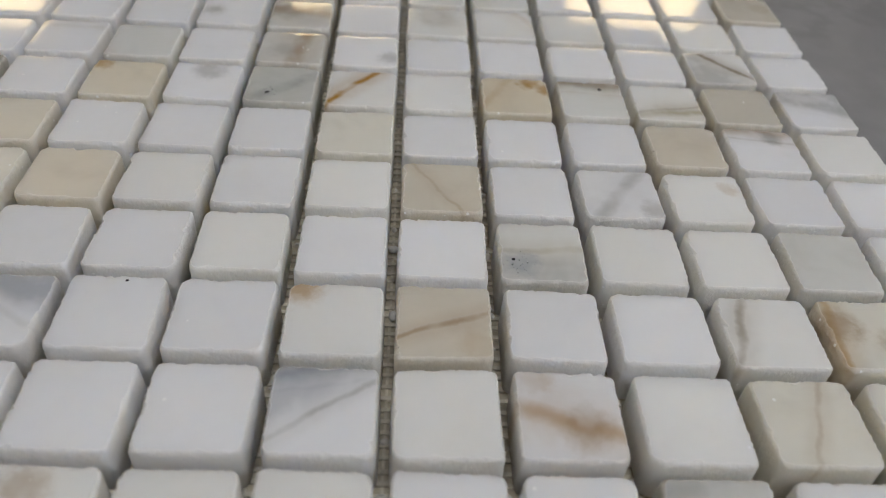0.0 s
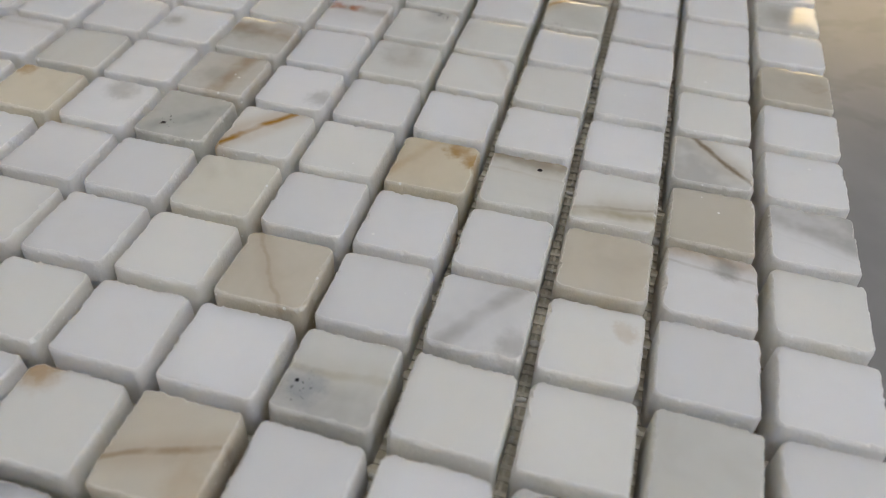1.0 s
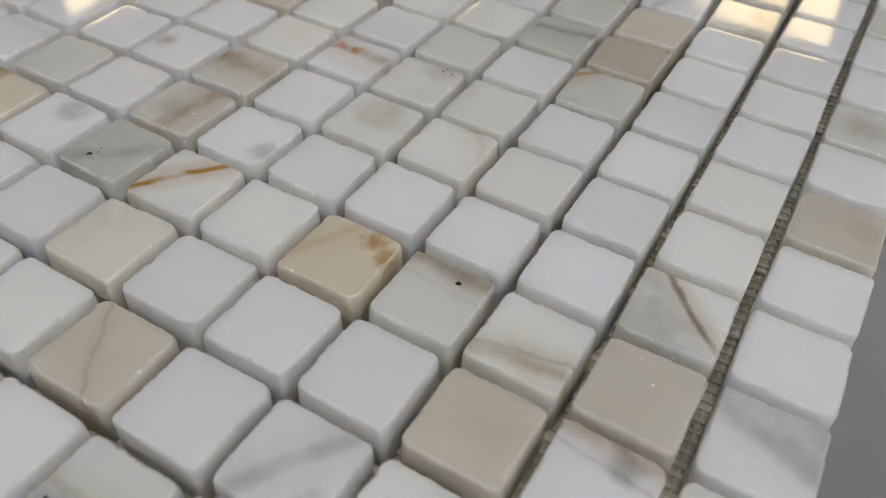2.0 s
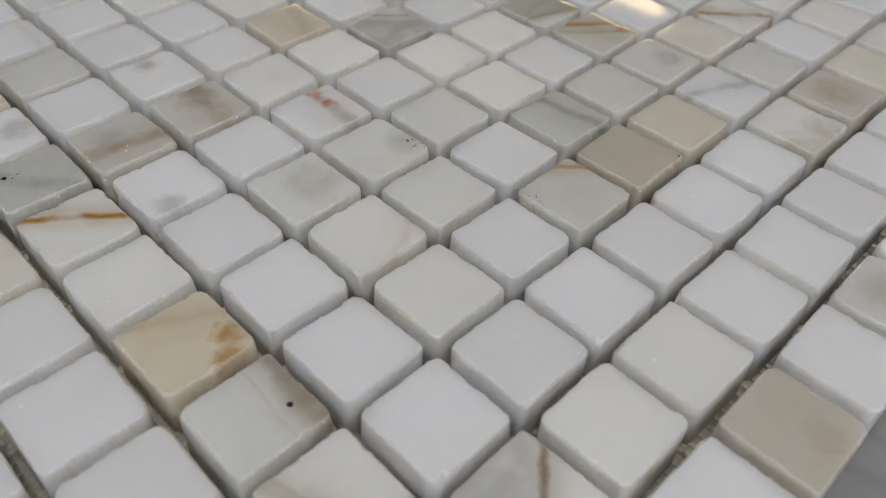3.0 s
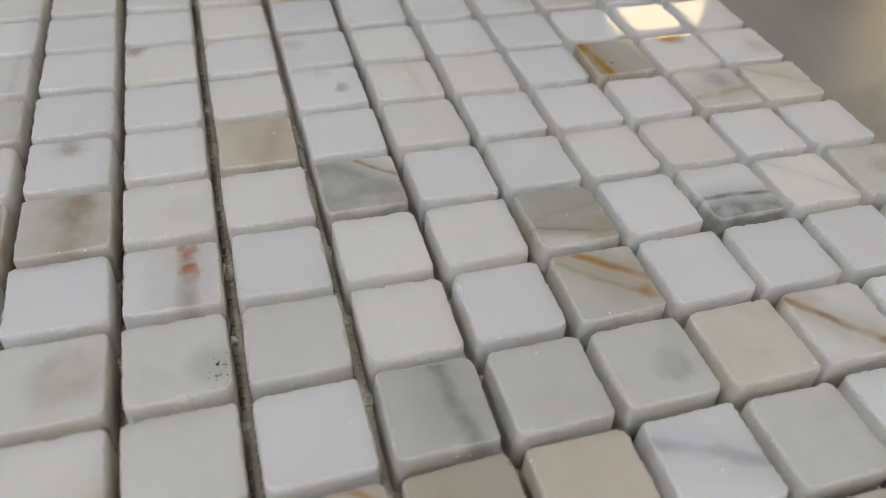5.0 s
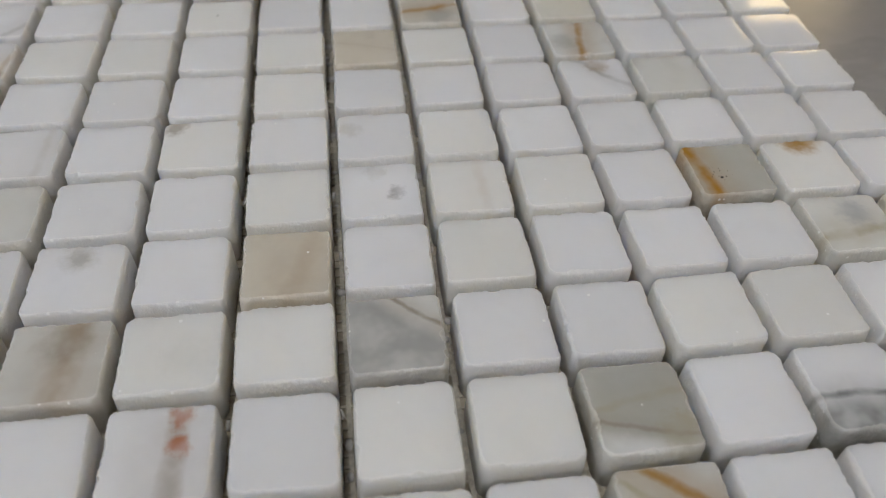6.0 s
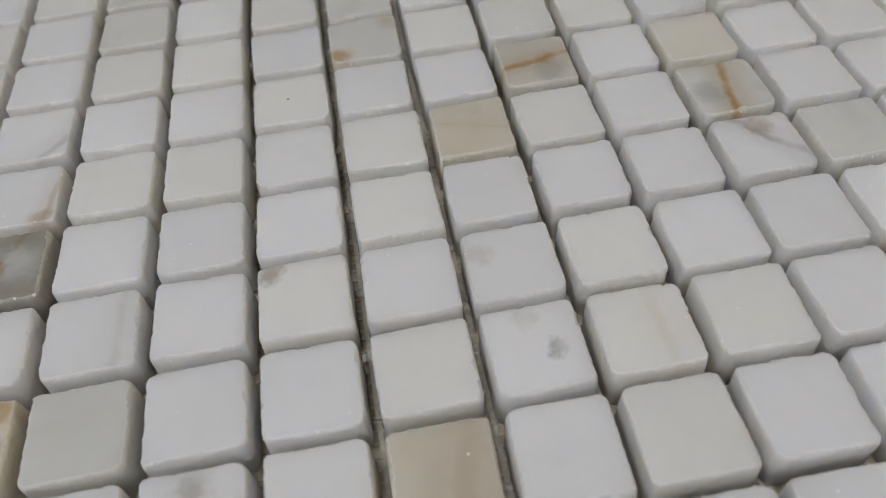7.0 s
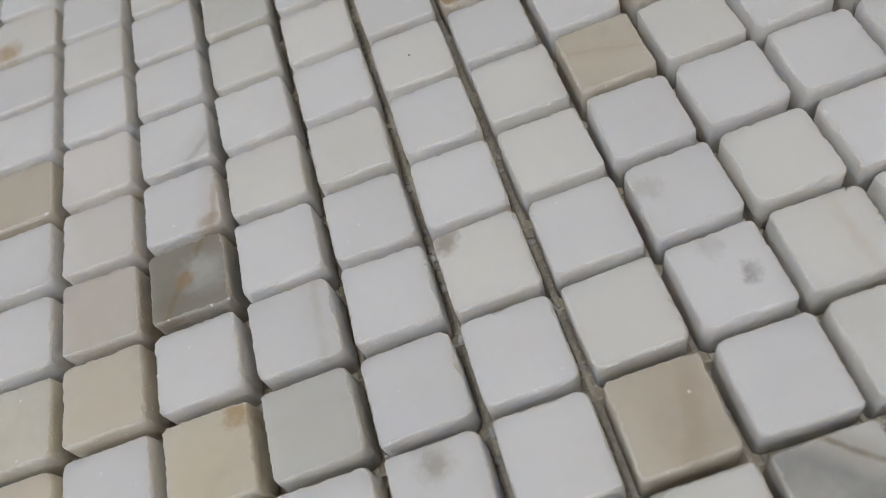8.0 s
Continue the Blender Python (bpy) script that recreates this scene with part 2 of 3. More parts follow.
def wall_light(place, width, height):
    """An added flat lit panel in a slim frame, there to be mirrored in the tiles; its back lies on the wall, its face
    looks along local -y.
    """
    top = new("wall_light")
    top.matrix_basis = place
    tagged(top, "added warm glowing panel, placed to be mirrored in the tiles", "wall light", "wall panel lights")
    w, h = width / 2, height
    bm = bmesh.new()
    for lo, hi in (((-w - 0.02, -0.05, -0.02), (w + 0.02, 0, 0)), ((-w - 0.02, -0.05, h), (w + 0.02, 0, h + 0.02)),
                   ((-w - 0.02, -0.05, 0), (-w, 0, h)), ((w, -0.05, 0), (w + 0.02, 0, h))):
        add_box(bm, lo, hi)
    part("frame", bm, METAL, top)
    part("diffuser", box((-w + 0.002, -0.04, 0.002), (w - 0.002, -0.01, h - 0.002)), WARM_LIGHT, top)
    return top


# several panels stand in for one warm source, each set for one view direction
for xa, xb, ztop in ((0.639, 1.241, 1.49), (-0.636, -0.080, 1.50), (-2.473, -1.746, 1.70), (-2.97, -2.56, 1.74)):
    wall_light(pose((xa + xb) / 2, Y1, ztop - 0.3), xb - xa, 0.3)
wall_light(pose(X0, 2.19, 1.72 - 0.3, 0, 0, 90), 0.46, 0.3)

# ---- table ----
table = new("display_table")
table.location = (-0.14, 0.04, FLOOR_Z)
tagged(table, "display table with a polished grey veined stone top", "table")
part("tabletop", box((-0.75, -0.5, 0.715), (0.65, 0.5, 0.75), 0.004), SLAB, table, "polished grey veined stone slab")
for sx, sy in ((-0.68, -0.44), (0.58, -0.44), (-0.68, 0.44), (0.58, 0.44)):
    part("leg", box((sx - 0.03, sy - 0.03, 0), (sx + 0.03, sy + 0.03, 0.715), 0.003), METAL, table)

# ---- the mosaic sheet ----
COLS, ROWS, ROW0 = 18, 18, -6     # columns count from the +x edge, rows from ROW0 upwards in +y
sheet = new("mosaic_sheet")
sheet.location = (0, 0, TABLE)
tagged(sheet, "sheet of small square white marble mosaic tiles on fibre mesh", "mosaic sheet")


def tile_mesh(seed, name="tile"):
    """A tumbled square stone: rounded corners, a worn and slightly chipped upper edge."""
    rng = random.Random(seed)
    wx, wy = HALF * rng.uniform(0.985, 1.012), HALF * rng.uniform(0.985, 1.012)
    skew = rng.uniform(-0.012, 0.012)
    side = 28
    outline = []
    radii = [rng.uniform(0.0007, 0.0019) for _ in range(4)]
    for k, (cx, cy) in enumerate(((1, -1), (1, 1), (-1, 1), (-1, -1))):
        r = radii[k]
        start = -90 + 90 * k
        for s in range(5):
            a = radians(start + 90 * s / 4)
            outline.append((cx * (wx - r) + r * math.cos(a), cy * (wy - r) + r * math.sin(a)))
        nx, ny = ((1, 1), (-1, 1), (-1, -1), (1, -1))[k]
        nr = radii[(k + 1) % 4]
        x0, y0 = outline[-1]
        a = radians(start + 90)
        x1, y1 = nx * (wx - nr) + nr * math.cos(a), ny * (wy - nr) + nr * math.sin(a)
        for s in range(1, side):
            f = s / side
            outline.append((x0 + (x1 - x0) * f, y0 + (y1 - y0) * f))
    n = len(outline)
    bm = bmesh.new()
    rings = []
    # chips: single nicks and short bruised runs along the upper edge
    wear = [rng.uniform(0.4, 1.6) for _ in range(n)]
    for _ in range(rng.randrange(5, 11)):
        at, run, depth = rng.randrange(n), rng.randrange(1, 6), rng.uniform(0.6, 2.0)
        for k in range(run):
            wear[(at + k) % n] = min(4.0, wear[(at + k) % n] + depth * rng.uniform(0.5, 1.0))
    bow = [rng.uniform(-0.00003, 0.00003) for _ in range(n)]
    wave = [rng.uniform(-0.00009, 0.00009) for _ in range(8)]
    slope = rng.uniform(-0.0003, 0.0001)
    profile = ((slope, 0.0), (slope * 0.5, THICK * 0.55), (0.0, THICK - 0.0011), (0.00005, THICK - 0.00058),
               (0.00016, THICK - 0.00028), (0.00034, THICK - 0.0001), (0.00058, THICK - 0.00002), (0.0014, THICK))
    for level, (inset, z) in enumerate(profile):
        ring = []
        for k, (px, py) in enumerate(outline):
            d = math.hypot(px, py)
            w = (1.0, 1.0, 1.0, wear[k], wear[k], 0.4 + 0.6 * wear[k], 0.7 + 0.3 * wear[k], 1.0)[level]
            f = 8 * k / n
            sway = wave[int(f)] * (1 - f % 1) + wave[(int(f) + 1) % 8] * (f % 1)
            off = inset * w + bow[k] + sway
            drop = (wear[k] - 1) * (0, 0, 0, 0.00006, 0.00006, 0.00003, 0, 0)[level]
            ring.append(bm.verts.new((px * (1 - off / d * 1.15) + skew * py, py * (1 - off / d * 1.15), z - drop)))
        rings.append(ring)
    for level, (lower, upper) in enumerate(zip(rings, rings[1:])):
        for k in range(n):
            bm.faces.new((lower[k], lower[(k + 1) % n], upper[(k + 1) % n], upper[k])).smooth = level < 6
    bm.faces.new(rings[-1])
    bm.faces.new(list(reversed(rings[0])))
    return mesh_of(name, bm, MARBLE, None)


TONES = {
    "w": (0.800, 0.802, 0.820),   # cool white
    "v": (0.798, 0.793, 0.770),   # ivory white
    "p": (0.725, 0.725, 0.700),   # off-white
    "l": (0.670, 0.670, 0.645),   # pale grey
    "m": (0.560, 0.568, 0.540),   # greenish grey
    "c": (0.735, 0.710, 0.635),   # cream
    "b": (0.635, 0.587, 0.502),   # beige
    "t": (0.500, 0.458, 0.388),   # tan
    "g": (0.470, 0.470, 0.435),   # grey
    "d": (0.325, 0.310, 0.278),   # dark grey brown
}
# tiles with a tone of their own: honey, rose and sand
TINTS = {(4, 0): (0.67, 0.605, 0.485), (3, 4): (0.60, 0.60, 0.57), (2, 8): (0.60, 0.57, 0.52), (0, 3): (0.60, 0.565, 0.495), (9, 0): (0.73, 0.67, 0.555), (10, -1): (0.74, 0.69, 0.59), (9, -2): (0.69, 0.63, 0.53),
         (11, -1): (0.69, 0.65, 0.60), (12, -1): (0.80, 0.775, 0.755), (13, -1): (0.80, 0.77, 0.75), (1, 0): (0.59, 0.555, 0.485), (13, 6): (0.62, 0.60, 0.545), (5, 7): (0.60, 0.595, 0.565)}
# one letter a tile; each line is a row, from the -x end to the +x edge, the +y edge first
LAYOUT = (
    "wwwvvwwwwcwlwgwwww",
    "vvwwwwwwvlwvwwvvvw",
    "wwwwwwlwgwvwwvwcww",
    "wwwwclwwwwvwwclvwl",
    "vcvvwwwwvwwgllwvww",
    "wvwvvvwvvvwvwlbwww",
    "wvwvwbwwwwlvvmtwwl",
    "wwllwvvwvbvwpwlwww",
    "wvvwvwwvwwvwppwwvc",
    "wvwvwvwwwwlwpvvwvw",
    "vllvwvwwlwlwwwwwvw",
    "wvwwwwdwbwmvvblvbw",
    "vwvwwvlbwwwcwwwbwv",
    "wvwwbwwcbvwvbwwvww",
    "wwwwwvcwwwvwwlvvlw",
    "wvvcvvwwwwwvbwwvcv",
    "cwwvwccvwwwwvwvccw",
    "wvvlvcvwvvvvwwlwww",
)

TILE_MESHES = [tile_mesh(100 + k) for k in range(14)]


def tile_place(i, j):
    rng = random.Random(i * 131 + j * 977 + 5)
    # the loose corner of the sheet is pulled a little out of square
    pull = 0.0009 * max(0.0, -2.9 - j) * max(0.0, (4.5 - i) / 3.5)
    # and its far edge bows outwards
    bow = min(1.3, max(0.0, (i - 9) / 4)) * min(1.3, max(0.0, (3 - j) / 3))
    drift = min(1.0, max(0.0, (i - 8) / 2)) * min(1.2, max(0.0, (1.5 - j) / 2.5))
    return (-i * PITCH + pull - 0.0009 * bow + rng.uniform(-1, 1) * 0.00013, j * PITCH - 0.0005 * drift + rng.uniform(-1, 1) * 0.00013, 0.0012 + rng.uniform(-1, 1) * 0.0001,
            rng.uniform(-0.3, 0.3), rng.uniform(-0.3, 0.3), rng.uniform(-0.9, 0.9) + 90 * rng.randrange(4))


OCHRE, BROWN, UMBER = (0.37, 0.20, 0.035), (0.33, 0.23, 0.13), (0.24, 0.19, 0.13)
OLIVE, SMOKE, STEEL, ASH = (0.38, 0.33, 0.21), (0.28, 0.28, 0.275), (0.29, 0.31, 0.35), (0.50, 0.48, 0.44)
RED = (0.42, 0.14, 0.045)

tiles = {}
far_tiles = []
for j in range(ROW0, ROW0 + ROWS):
    for i in range(COLS):
        if (i >= 13 and j <= -4) or (i >= 14 and j >= 9):
            far_tiles.append((i, j))
            continue
        rng = random.Random(i * 37 + j * 53)
        ob = new("tile", rng.choice(TILE_MESHES))
        ob.parent = sheet
        ob.matrix_basis = pose(*tile_place(i, j))
        mark = LAYOUT[ROW0 + ROWS - 1 - j][COLS - 1 - i]
        tone = TINTS.get((i, j), TONES[mark])
        shade = rng.uniform(0.92, 1.03)
        ob["tone"] = [c * shade for c in tone]
        ob["clouded"] = 0.16 if mark in "wv" else 0.5
        tiles[i, j] = ob


# marks on single tiles; places run from -1 to 1 across a tile, along world x and y
def turned(i, j, x, y):
    a = -radians(tile_place(i, j)[5])
    return x * math.cos(a) - y * math.sin(a), x * math.sin(a) + y * math.cos(a)


def vein(i, j, p, q, width, tone, depth, field=0.0, field_tone=SMOKE, key="vein"):
    """A vein from p to q; the field of another tone lies to the left of it."""
    ob = tiles[i, j]
    p, q = turned(i, j, *p), turned(i, j, *q)
    nx, ny = p[1] - q[1], q[0] - p[0]
    d = math.hypot(nx, ny)
    ob[key + "_line"] = (math.atan2(ny, nx), (p[0] * nx + p[1] * ny) / d, width)
    ob[key + "_tone"], ob[key + "_depth"] = tone, depth
    ob[key + "_field"], ob[key + "_field_tone"] = field, field_tone


def stain(i, j, x, y, radius, tone, depth, key="stain"):
    ob = tiles[i, j]
    ob[key + "_spot"] = (*turned(i, j, x, y), radius)
    ob[key + "_tone"], ob[key + "_depth"] = tone, depth * 0.85


def pit(i, j, x, y, radius):
    tiles[i, j]["pit_spot"] = (*turned(i, j, x, y), radius)


def grains(i, j, x, y, radius):
    tiles[i, j]["grain_spot"] = (*turned(i, j, x, y), radius)


grains(4, -3, -0.55, -0.45, 0.6)
grains(5, 3, 0.5, 0.8, 0.7)
grains(7, 0, -0.3, -0.4, 0.5)
grains(3, 4, -0.5, -0.9, 0.6)
grains(9, 9, 0.2, -0.3, 0.5)
vein(6, 0, (-1, -0.9), (0.4, 1), 0.24, OCHRE, 1.0)
stain(4, 0, 0.45, 0.75, 0.5, OCHRE, 1.0)
stain(4, 0, 0.95, 0.35, 0.45, OCHRE, 0.9, "blot")
vein(4, 0, (-1, -0.6), (-0.2, 0.8), 0.3, OCHRE, 0.35)
vein(3, 0, (-1, 0.35), (1, 0.25), 0.1, BROWN, 0.25, 0.75, UMBER)
pit(3, 0, 0.3, 0.55, 0.065)
vein(2, 0, (1, -0.15), (-1, -0.55), 0.14, UMBER, 0.5)
vein(2, 0, (1, -0.5), (-0.2, -0.6), 0.4, OLIVE, 0.8, key="second")
vein(1, 1, (1, -0.75), (-0.6, 1), 0.2, UMBER, 0.95, 0.55, SMOKE)
vein(1, -1, (-1, 0.55), (1, 0.35), 0.12, UMBER, 0.45, 0.85, BROWN)
stain(1, -1, 0.3, 0.6, 0.5, SMOKE, 0.7)
stain(0, 5, -0.1, 0.0, 0.95, UMBER, 0.4)
vein(0, 0, (-1, 0.0), (1, -0.6), 0.1, SMOKE, 0.1, 0.65, SMOKE)
stain(0, 3, 0.55, 0.1, 0.6, BROWN, 0.45)
vein(3, -2, (-0.5, -0.8), (0.6, 0.9), 0.4, SMOKE, 0.6)
stain(3, -2, 0.8, -0.6, 0.6, SMOKE, 0.6)
stain(2, -2, 0.6, 0.35, 0.35, OCHRE, 0.35)
vein(4, -3, (1, 0.05), (-1, -0.05), 0.22, OLIVE, 0.5, 0.45, SMOKE)
stain(4, -3, -0.5, -0.4, 0.6, STEEL, 0.8)
pit(4, -3, -0.68, -0.3, 0.045)
vein(5, -2, (-0.6, 0.7), (0.5, -0.9), 0.13, BROWN, 0.45)
stain(6, -4, -0.8, 0.85, 0.75, OCHRE, 0.8)
vein(5, -4, (-0.6, -0.35), (1, 0.3), 0.16, BROWN, 0.75)
stain(5, -4, 0.7, -0.6, 0.6, OCHRE, 0.25)
vein(6, -5, (-1, -0.7), (1, 0.7), 0.16, SMOKE, 0.6, 0.5, STEEL)
vein(6, -5, (-1, 0.3), (1, 0.75), 0.1, STEEL, 0.2, 1.0, STEEL, "second")
vein(4, -5, (-1, 0.15), (1, -0.5), 0.45, OCHRE, 0.65)
stain(4, -5, 0.3, -0.3, 0.7, BROWN, 0.6)
stain(4, -5, -0.6, 0.8, 0.5, OCHRE, 0.4, "blot")
vein(2, -5, (-0.3, -1), (0.4, 1), 0.13, BROWN, 0.5)
vein(2, -4, (-0.35, 1), (-0.65, 0), 0.2, UMBER, 0.7)
stain(1, -4, -0.75, 0.2, 0.7, BROWN, 1.0)
vein(1, -4, (-0.95, -1), (-0.8, 1), 0.22, OCHRE, 0.7)
stain(1, -4, 0.3, -0.3, 0.5, BROWN, 0.5, "blot")
vein(9, -4, (-1, 0.6), (1, -0.5), 0.2, SMOKE, 0.3, 0.75, STEEL)
stain(8, -6, -0.2, 0.5, 0.7, BROWN, 0.7)
vein(3, -6, (-1, 0.2), (1, 0.6), 0.2, SMOKE, 0.4, 0.6, SMOKE)
vein(7, 0, (-0.2, -0.4), (0.9, 0.5), 0.5, SMOKE, 0.7)
pit(7, 0, -0.35, -0.5, 0.07)
stain(8, 0, 0.1, 0.6, 0.7, SMOKE, 0.55)
vein(7, 1, (0.1, -1), (0.4, 1), 0.6, BROWN, 0.75)
stain(7, 1, -0.3, -0.2, 0.7, SMOKE, 0.4)
vein(7, 2, (-1, 0.35), (1, 0.2), 0.7, BROWN, 0.6)
stain(7, 2, -0.5, 0.2, 0.8, UMBER, 0.55)
stain(6, 1, 0.7, -0.4, 0.5, SMOKE, 0.6)
stain(5, 2, 0.0, 0.3, 0.9, UMBER, 0.4)
stain(6, 3, -0.75, 0.38, 0.36, RED, 1.0)
stain(6, 3, -0.12, 0.36, 0.32, RED, 1.0, "blot")
vein(6, 3, (1, 0.3), (-1, 0.35), 0.45, UMBER, 0.6)
stain(5, 3, 0.3, 0.7, 0.7, SMOKE, 0.4)
pit(5, 3, 0.35, 0.75, 0.03)
vein(4, 2, (0.4, 0.9), (0.9, 0.1), 0.3, OCHRE, 0.35)
vein(3, 4, (-1, 0.3), (-0.4, 1), 0.22, OCHRE, 0.75)
vein(4, 5, (-1, 0.2), (1, 0.5), 0.4, SMOKE, 0.9)
pit(3, 5, 0.9, 0.85, 0.03)
stain(4, 7, 0.2, 0.3, 0.6, SMOKE, 0.6)
vein(3, 7, (-0.5, -0.9), (0.3, 0.9), 0.3, STEEL, 0.6)
vein(2, 7, (1, 0.6), (-0.2, -1), 0.15, BROWN, 0.2, 0.5, OLIVE)
stain(2, 7, 0.6, 0.3, 0.8, (0.48, 0.42, 0.31), 0.7)
stain(2, 8, 0.0, 0.0, 1.0, BROWN, 0.5)
vein(5, 7, (-0.9, -0.3), (0.1, 0.95), 0.26, OCHRE, 0.9)
vein(5, 7, (-0.5, -0.6), (0.75, 0.9), 0.2, OLIVE, 0.7, key="second")
stain(5, 7, 0.5, 0.7, 0.35, OCHRE, 0.8)
vein(6, 7, (0.75, 0.9), (0.25, -1), 0.12, UMBER, 0.55, 0.75, (0.76, 0.76, 0.75))
vein(6, 7, (-0.1, -0.2), (-0.2, 0.6), 0.2, OLIVE, 0.45, key="second")
stain(6, 7, 0.65, 0.6, 0.6, OLIVE, 0.7)
vein(6, 9, (0.35, 1), (0.15, -1), 0.2, (0.16, 0.17, 0.17), 0.9, 0.95, (0.22, 0.23, 0.225))
vein(9, 9, (-1, -0.9), (1, -0.6), 0.4, OCHRE, 1.0)
pit(9, 9, 0.35, -0.3, 0.04)
stain(9, 10, -0.95, 0.1, 0.75, OCHRE, 1.1)
vein(8, 10, (0.45, -1), (0.2, 1), 0.3, OLIVE, 0.7)
stain(8, 10, -0.3, 0.2, 0.6, STEEL, 0.6)
vein(8, 11, (-0.6, -0.6), (0.4, 0.9), 0.25, BROWN, 0.35)
stain(9, 11, 0.3, 0.5, 0.7, ASH, 0.7)
vein(4, 9, (-0.61, -0.69), (0.76, 0.5), 0.26, BROWN, 0.95)
stain(4, 9, -0.8, -0.5, 0.6, OCHRE, 0.4)
vein(6, 10, (-0.8, -0.7), (0.5, 0.6), 0.2, ASH, 0.4)
stain(6, 11, 0.0, 0.2, 0.7, UMBER, 0.4)
stain(4, 11, 0.0, 0.0, 0.9, OLIVE, 0.7)
vein(7, 5, (-0.1, 1), (-1, -0.1), 0.15, UMBER, 0.8, 0.75, SMOKE)
vein(8, 4, (-0.6, 0.6), (1, 0.1), 0.5, BROWN, 0.35)
vein(12, 5, (-0.2, -0.7), (0.2, 0.8), 0.12, BROWN, 0.2)
vein(12, 8, (-1, 0.25), (0.9, -0.1), 0.26, OCHRE, 0.9)
stain(12, 8, 0.2, -0.5, 0.7, SMOKE, 0.5)
stain(11, 8, -0.6, 0.1, 0.5, BROWN, 0.7)
vein(11, 8, (-0.4, 0.0), (0.6, 0.9), 0.25, SMOKE, 0.6)
vein(13, 6, (0.15, -0.8), (-0.2, 0.9), 0.25, OCHRE, 0.75)
stain(13, 6, -0.1, 0.3, 0.4, OCHRE, 0.5)
stain(13, 6, 0.5, 0.3, 0.7, SMOKE, 0.5, "blot")
stain(14, 4, 0.7, -0.8, 0.55, OCHRE, 0.9)
stain(14, 4, -0.6, 0.8, 0.5, OCHRE, 0.45, "blot")
stain(11, 0, -0.05, 0.35, 0.8, (0.55, 0.56, 0.55), 0.85)
stain(11, 0, 0.05, -0.1, 0.3, OCHRE, 0.8, "blot")
vein(11, 0, (0.9, -0.6), (-0.4, 0.1), 0.2, UMBER, 0.6)
vein(12, 0, (-0.3, 1.0), (1, 0.75), 0.22, OCHRE, 0.4)
stain(12, 0, 0.9, 0.7, 0.5, BROWN, 0.6)
vein(13, 0, (1, 0.3), (0.2, 1), 0.25, SMOKE, 0.45)
vein(10, 1, (-1, 0.65), (1, 0.55), 0.25, ASH, 0.4)
stain(9, 0, -0.7, 0.75, 0.4, OCHRE, 0.7)
stain(9, 5, 0.15, 0.4, 0.3, SMOKE, 0.7)
stain(9, 5, -0.7, -0.1, 0.4, ASH, 0.5, "blot")
stain(10, 3, -0.8, -0.75, 0.5, UMBER, 0.7)
stain(10, 5, -0.3, -0.7, 0.45, ASH, 0.5)
vein(9, 6, (-0.2, 0.3), (1, 0.3), 0.3, OCHRE, 0.16)
pit(13, 3, 0.0, -0.05, 0.03)
stain(8, 2, -0.6, 0.0, 0.6, ASH, 0.7)
stain(8, 2, -0.6, 0.0, 0.3, SMOKE, 0.4, "blot")
stain(16, -2, 0.6, -0.6, 0.7, OCHRE, 0.7)
stain(7, 3, 0.2, 0.3, 0.7, ASH, 0.3)
pit(8, -4, 0.15, 0.85, 0.045)

# the rest of the sheet, out of the way, in one piece
joined = bmesh.new()
for i, j in far_tiles:
    one = bmesh.new()
    one.from_mesh(TILE_MESHES[(i * 5 + j * 3) % len(TILE_MESHES)])
    one.transform(pose(*tile_place(i, j)))
    scratch_mesh = bpy.data.meshes.new("far_tile")
    one.to_mesh(scratch_mesh)
    one.free()
    joined.from_mesh(scratch_mesh)
    bpy.data.meshes.remove(scratch_mesh)
tagged(part("tile_corner", joined, MARBLE_PLAIN, sheet, smooth=None), kind="stuff")

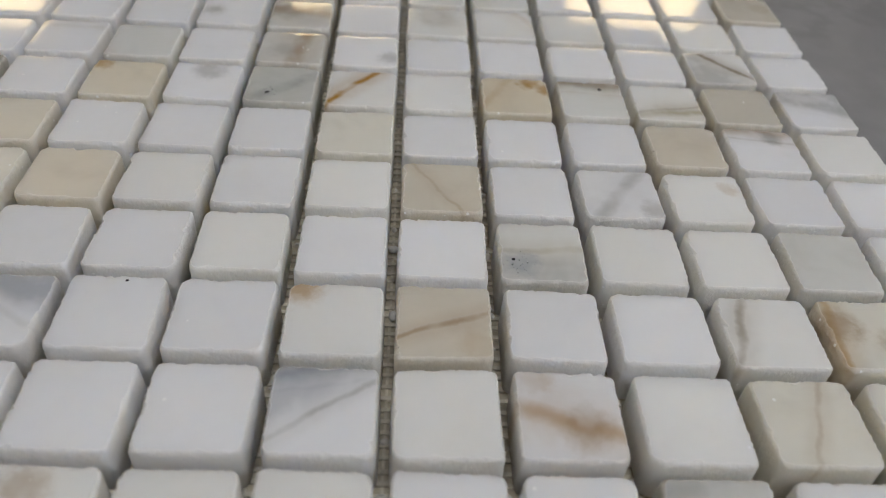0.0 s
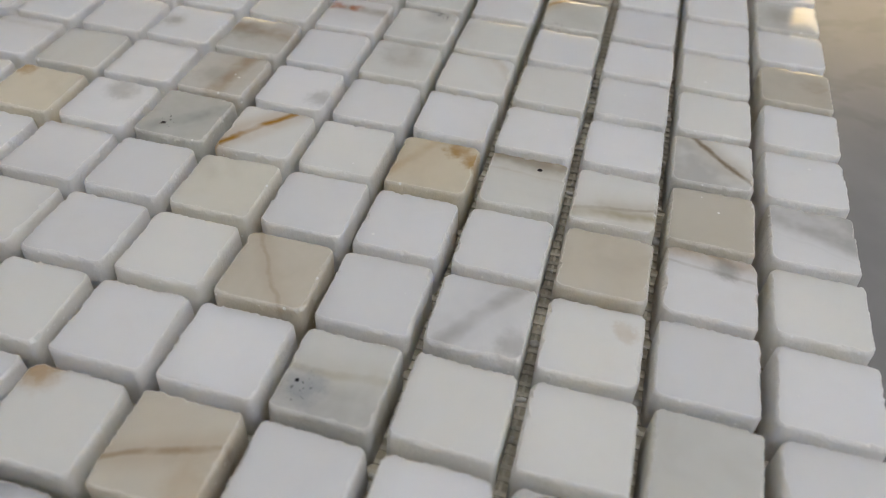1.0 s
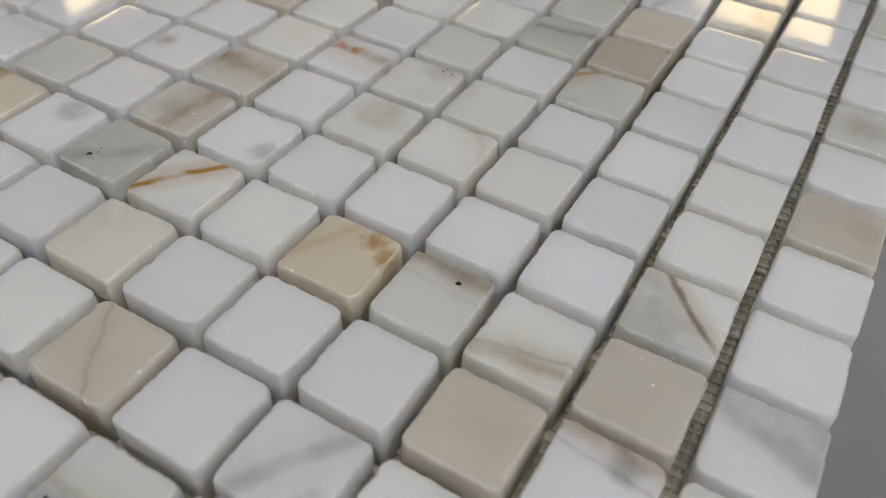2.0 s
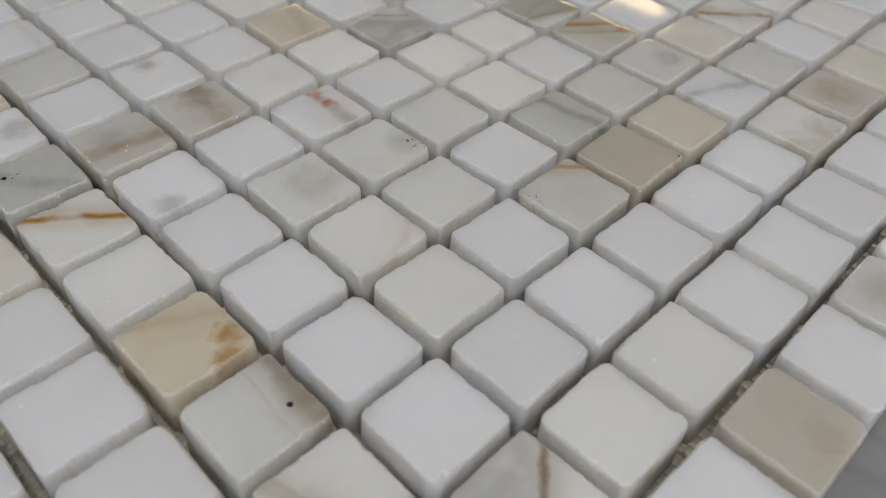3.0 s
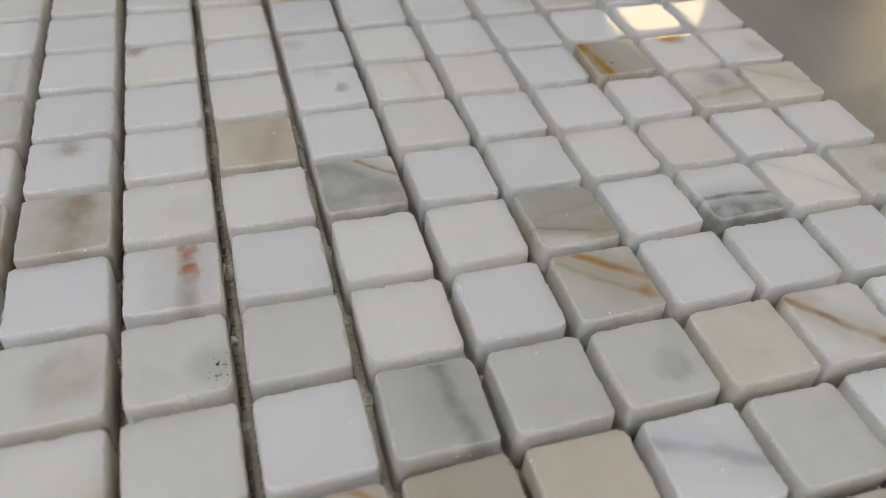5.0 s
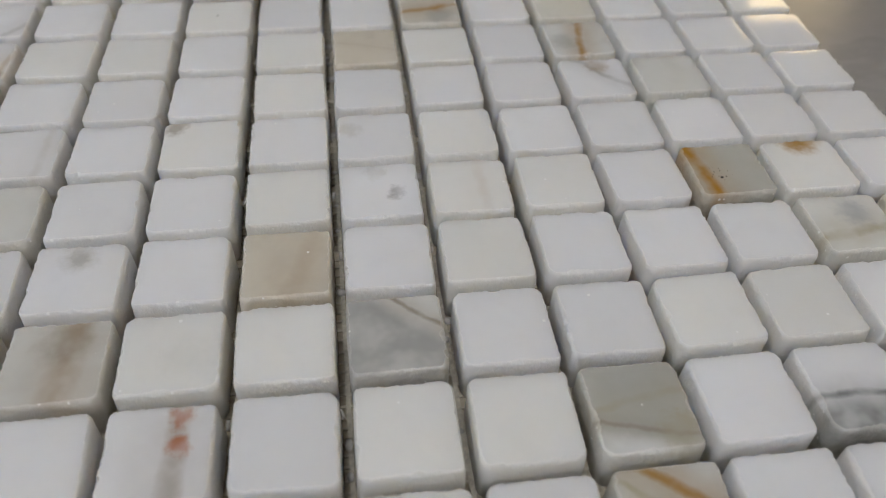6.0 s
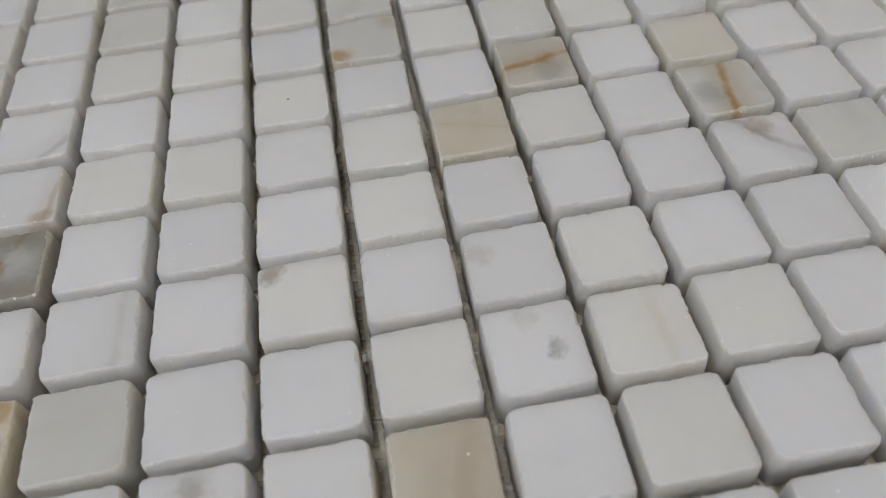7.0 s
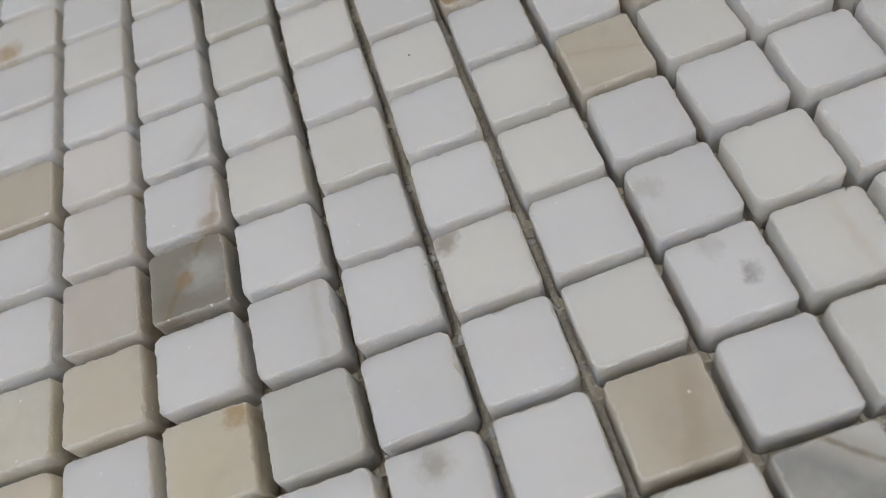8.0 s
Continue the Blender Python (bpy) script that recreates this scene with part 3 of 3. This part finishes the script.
# fibre mesh under the tiles
bm = bmesh.new()
xa, xb = -(COLS - 0.57) * PITCH, 0.43 * PITCH
ya, yb = (ROW0 - 0.43) * PITCH, (ROW0 + ROWS - 0.57) * PITCH
add_box(bm, (xa, ya, 0.0001), (xb, yb, 0.0006))
backing = part("mesh_backing", bm, FILM, sheet, "dark brown resin-coated mesh backing")
step = PITCH / 8
rng = random.Random(21)
strand_x, strand_y = bmesh.new(), bmesh.new()
for k in range(int((xb - xa) / step)):
    x = xa + (k + 0.5 + rng.uniform(-0.12, 0.12)) * step
    add_box(strand_y, (x - 0.00022, ya, 0.0004), (x + 0.00022, yb, 0.0009))
for k in range(int((yb - ya) / step)):
    y = ya + (k + 0.5 + rng.uniform(-0.12, 0.12)) * step
    add_box(strand_x, (xa, y - 0.00035, 0.0005), (xb, y + 0.00035, 0.0011))
warp = part("warp_weave", strand_y, STRAND, backing, "pale lengthwise fibreglass weave")
tagged(warp, label="pale lengthwise fibreglass weave", kind="stuff")
weft = part("weft_weave", strand_x, STRAND, backing, "pale crosswise fibreglass weave")
tagged(weft, label="pale crosswise fibreglass weave", kind="stuff")

# smears of clear adhesive where the joints cross
rng = random.Random(8)
bm = bmesh.new()
for j in range(ROW0, ROW0 + ROWS - 1):
    for i in range(COLS - 1):
        if rng.random() < 0.55:
            bmesh.ops.create_icosphere(bm, subdivisions=1, radius=1.0, matrix=pose(
                -(i + 0.5) * PITCH, (j + 0.5 + rng.uniform(-0.06, 0.06)) * PITCH, 0.0016, rz=rng.uniform(-20, 20)) @ Matrix.Diagonal(
                (rng.uniform(0.0008, 0.0013), rng.uniform(0.0003, 0.0007), rng.uniform(0.0003, 0.0006), 1)))
        for _ in range(rng.randrange(1, 4)):
            x, y = -(i + 0.5) * PITCH, (j + 0.5) * PITCH
            if rng.random() < 0.5:
                x += rng.uniform(-0.5, 0.5) * PITCH
            else:
                y += rng.uniform(-0.5, 0.5) * PITCH
            r = rng.uniform(0.0003, 0.0008)
            bmesh.ops.create_icosphere(bm, subdivisions=1, radius=1.0, matrix=Matrix.Translation((x, y, 0.0012)) @ Matrix.Diagonal(
                (r * rng.uniform(0.8, 2.0), r * rng.uniform(0.8, 2.0), r * rng.uniform(0.3, 0.6), 1)))
tagged(part("adhesive", bm, GLUE, sheet, "dried whitish adhesive", True), kind="stuff")
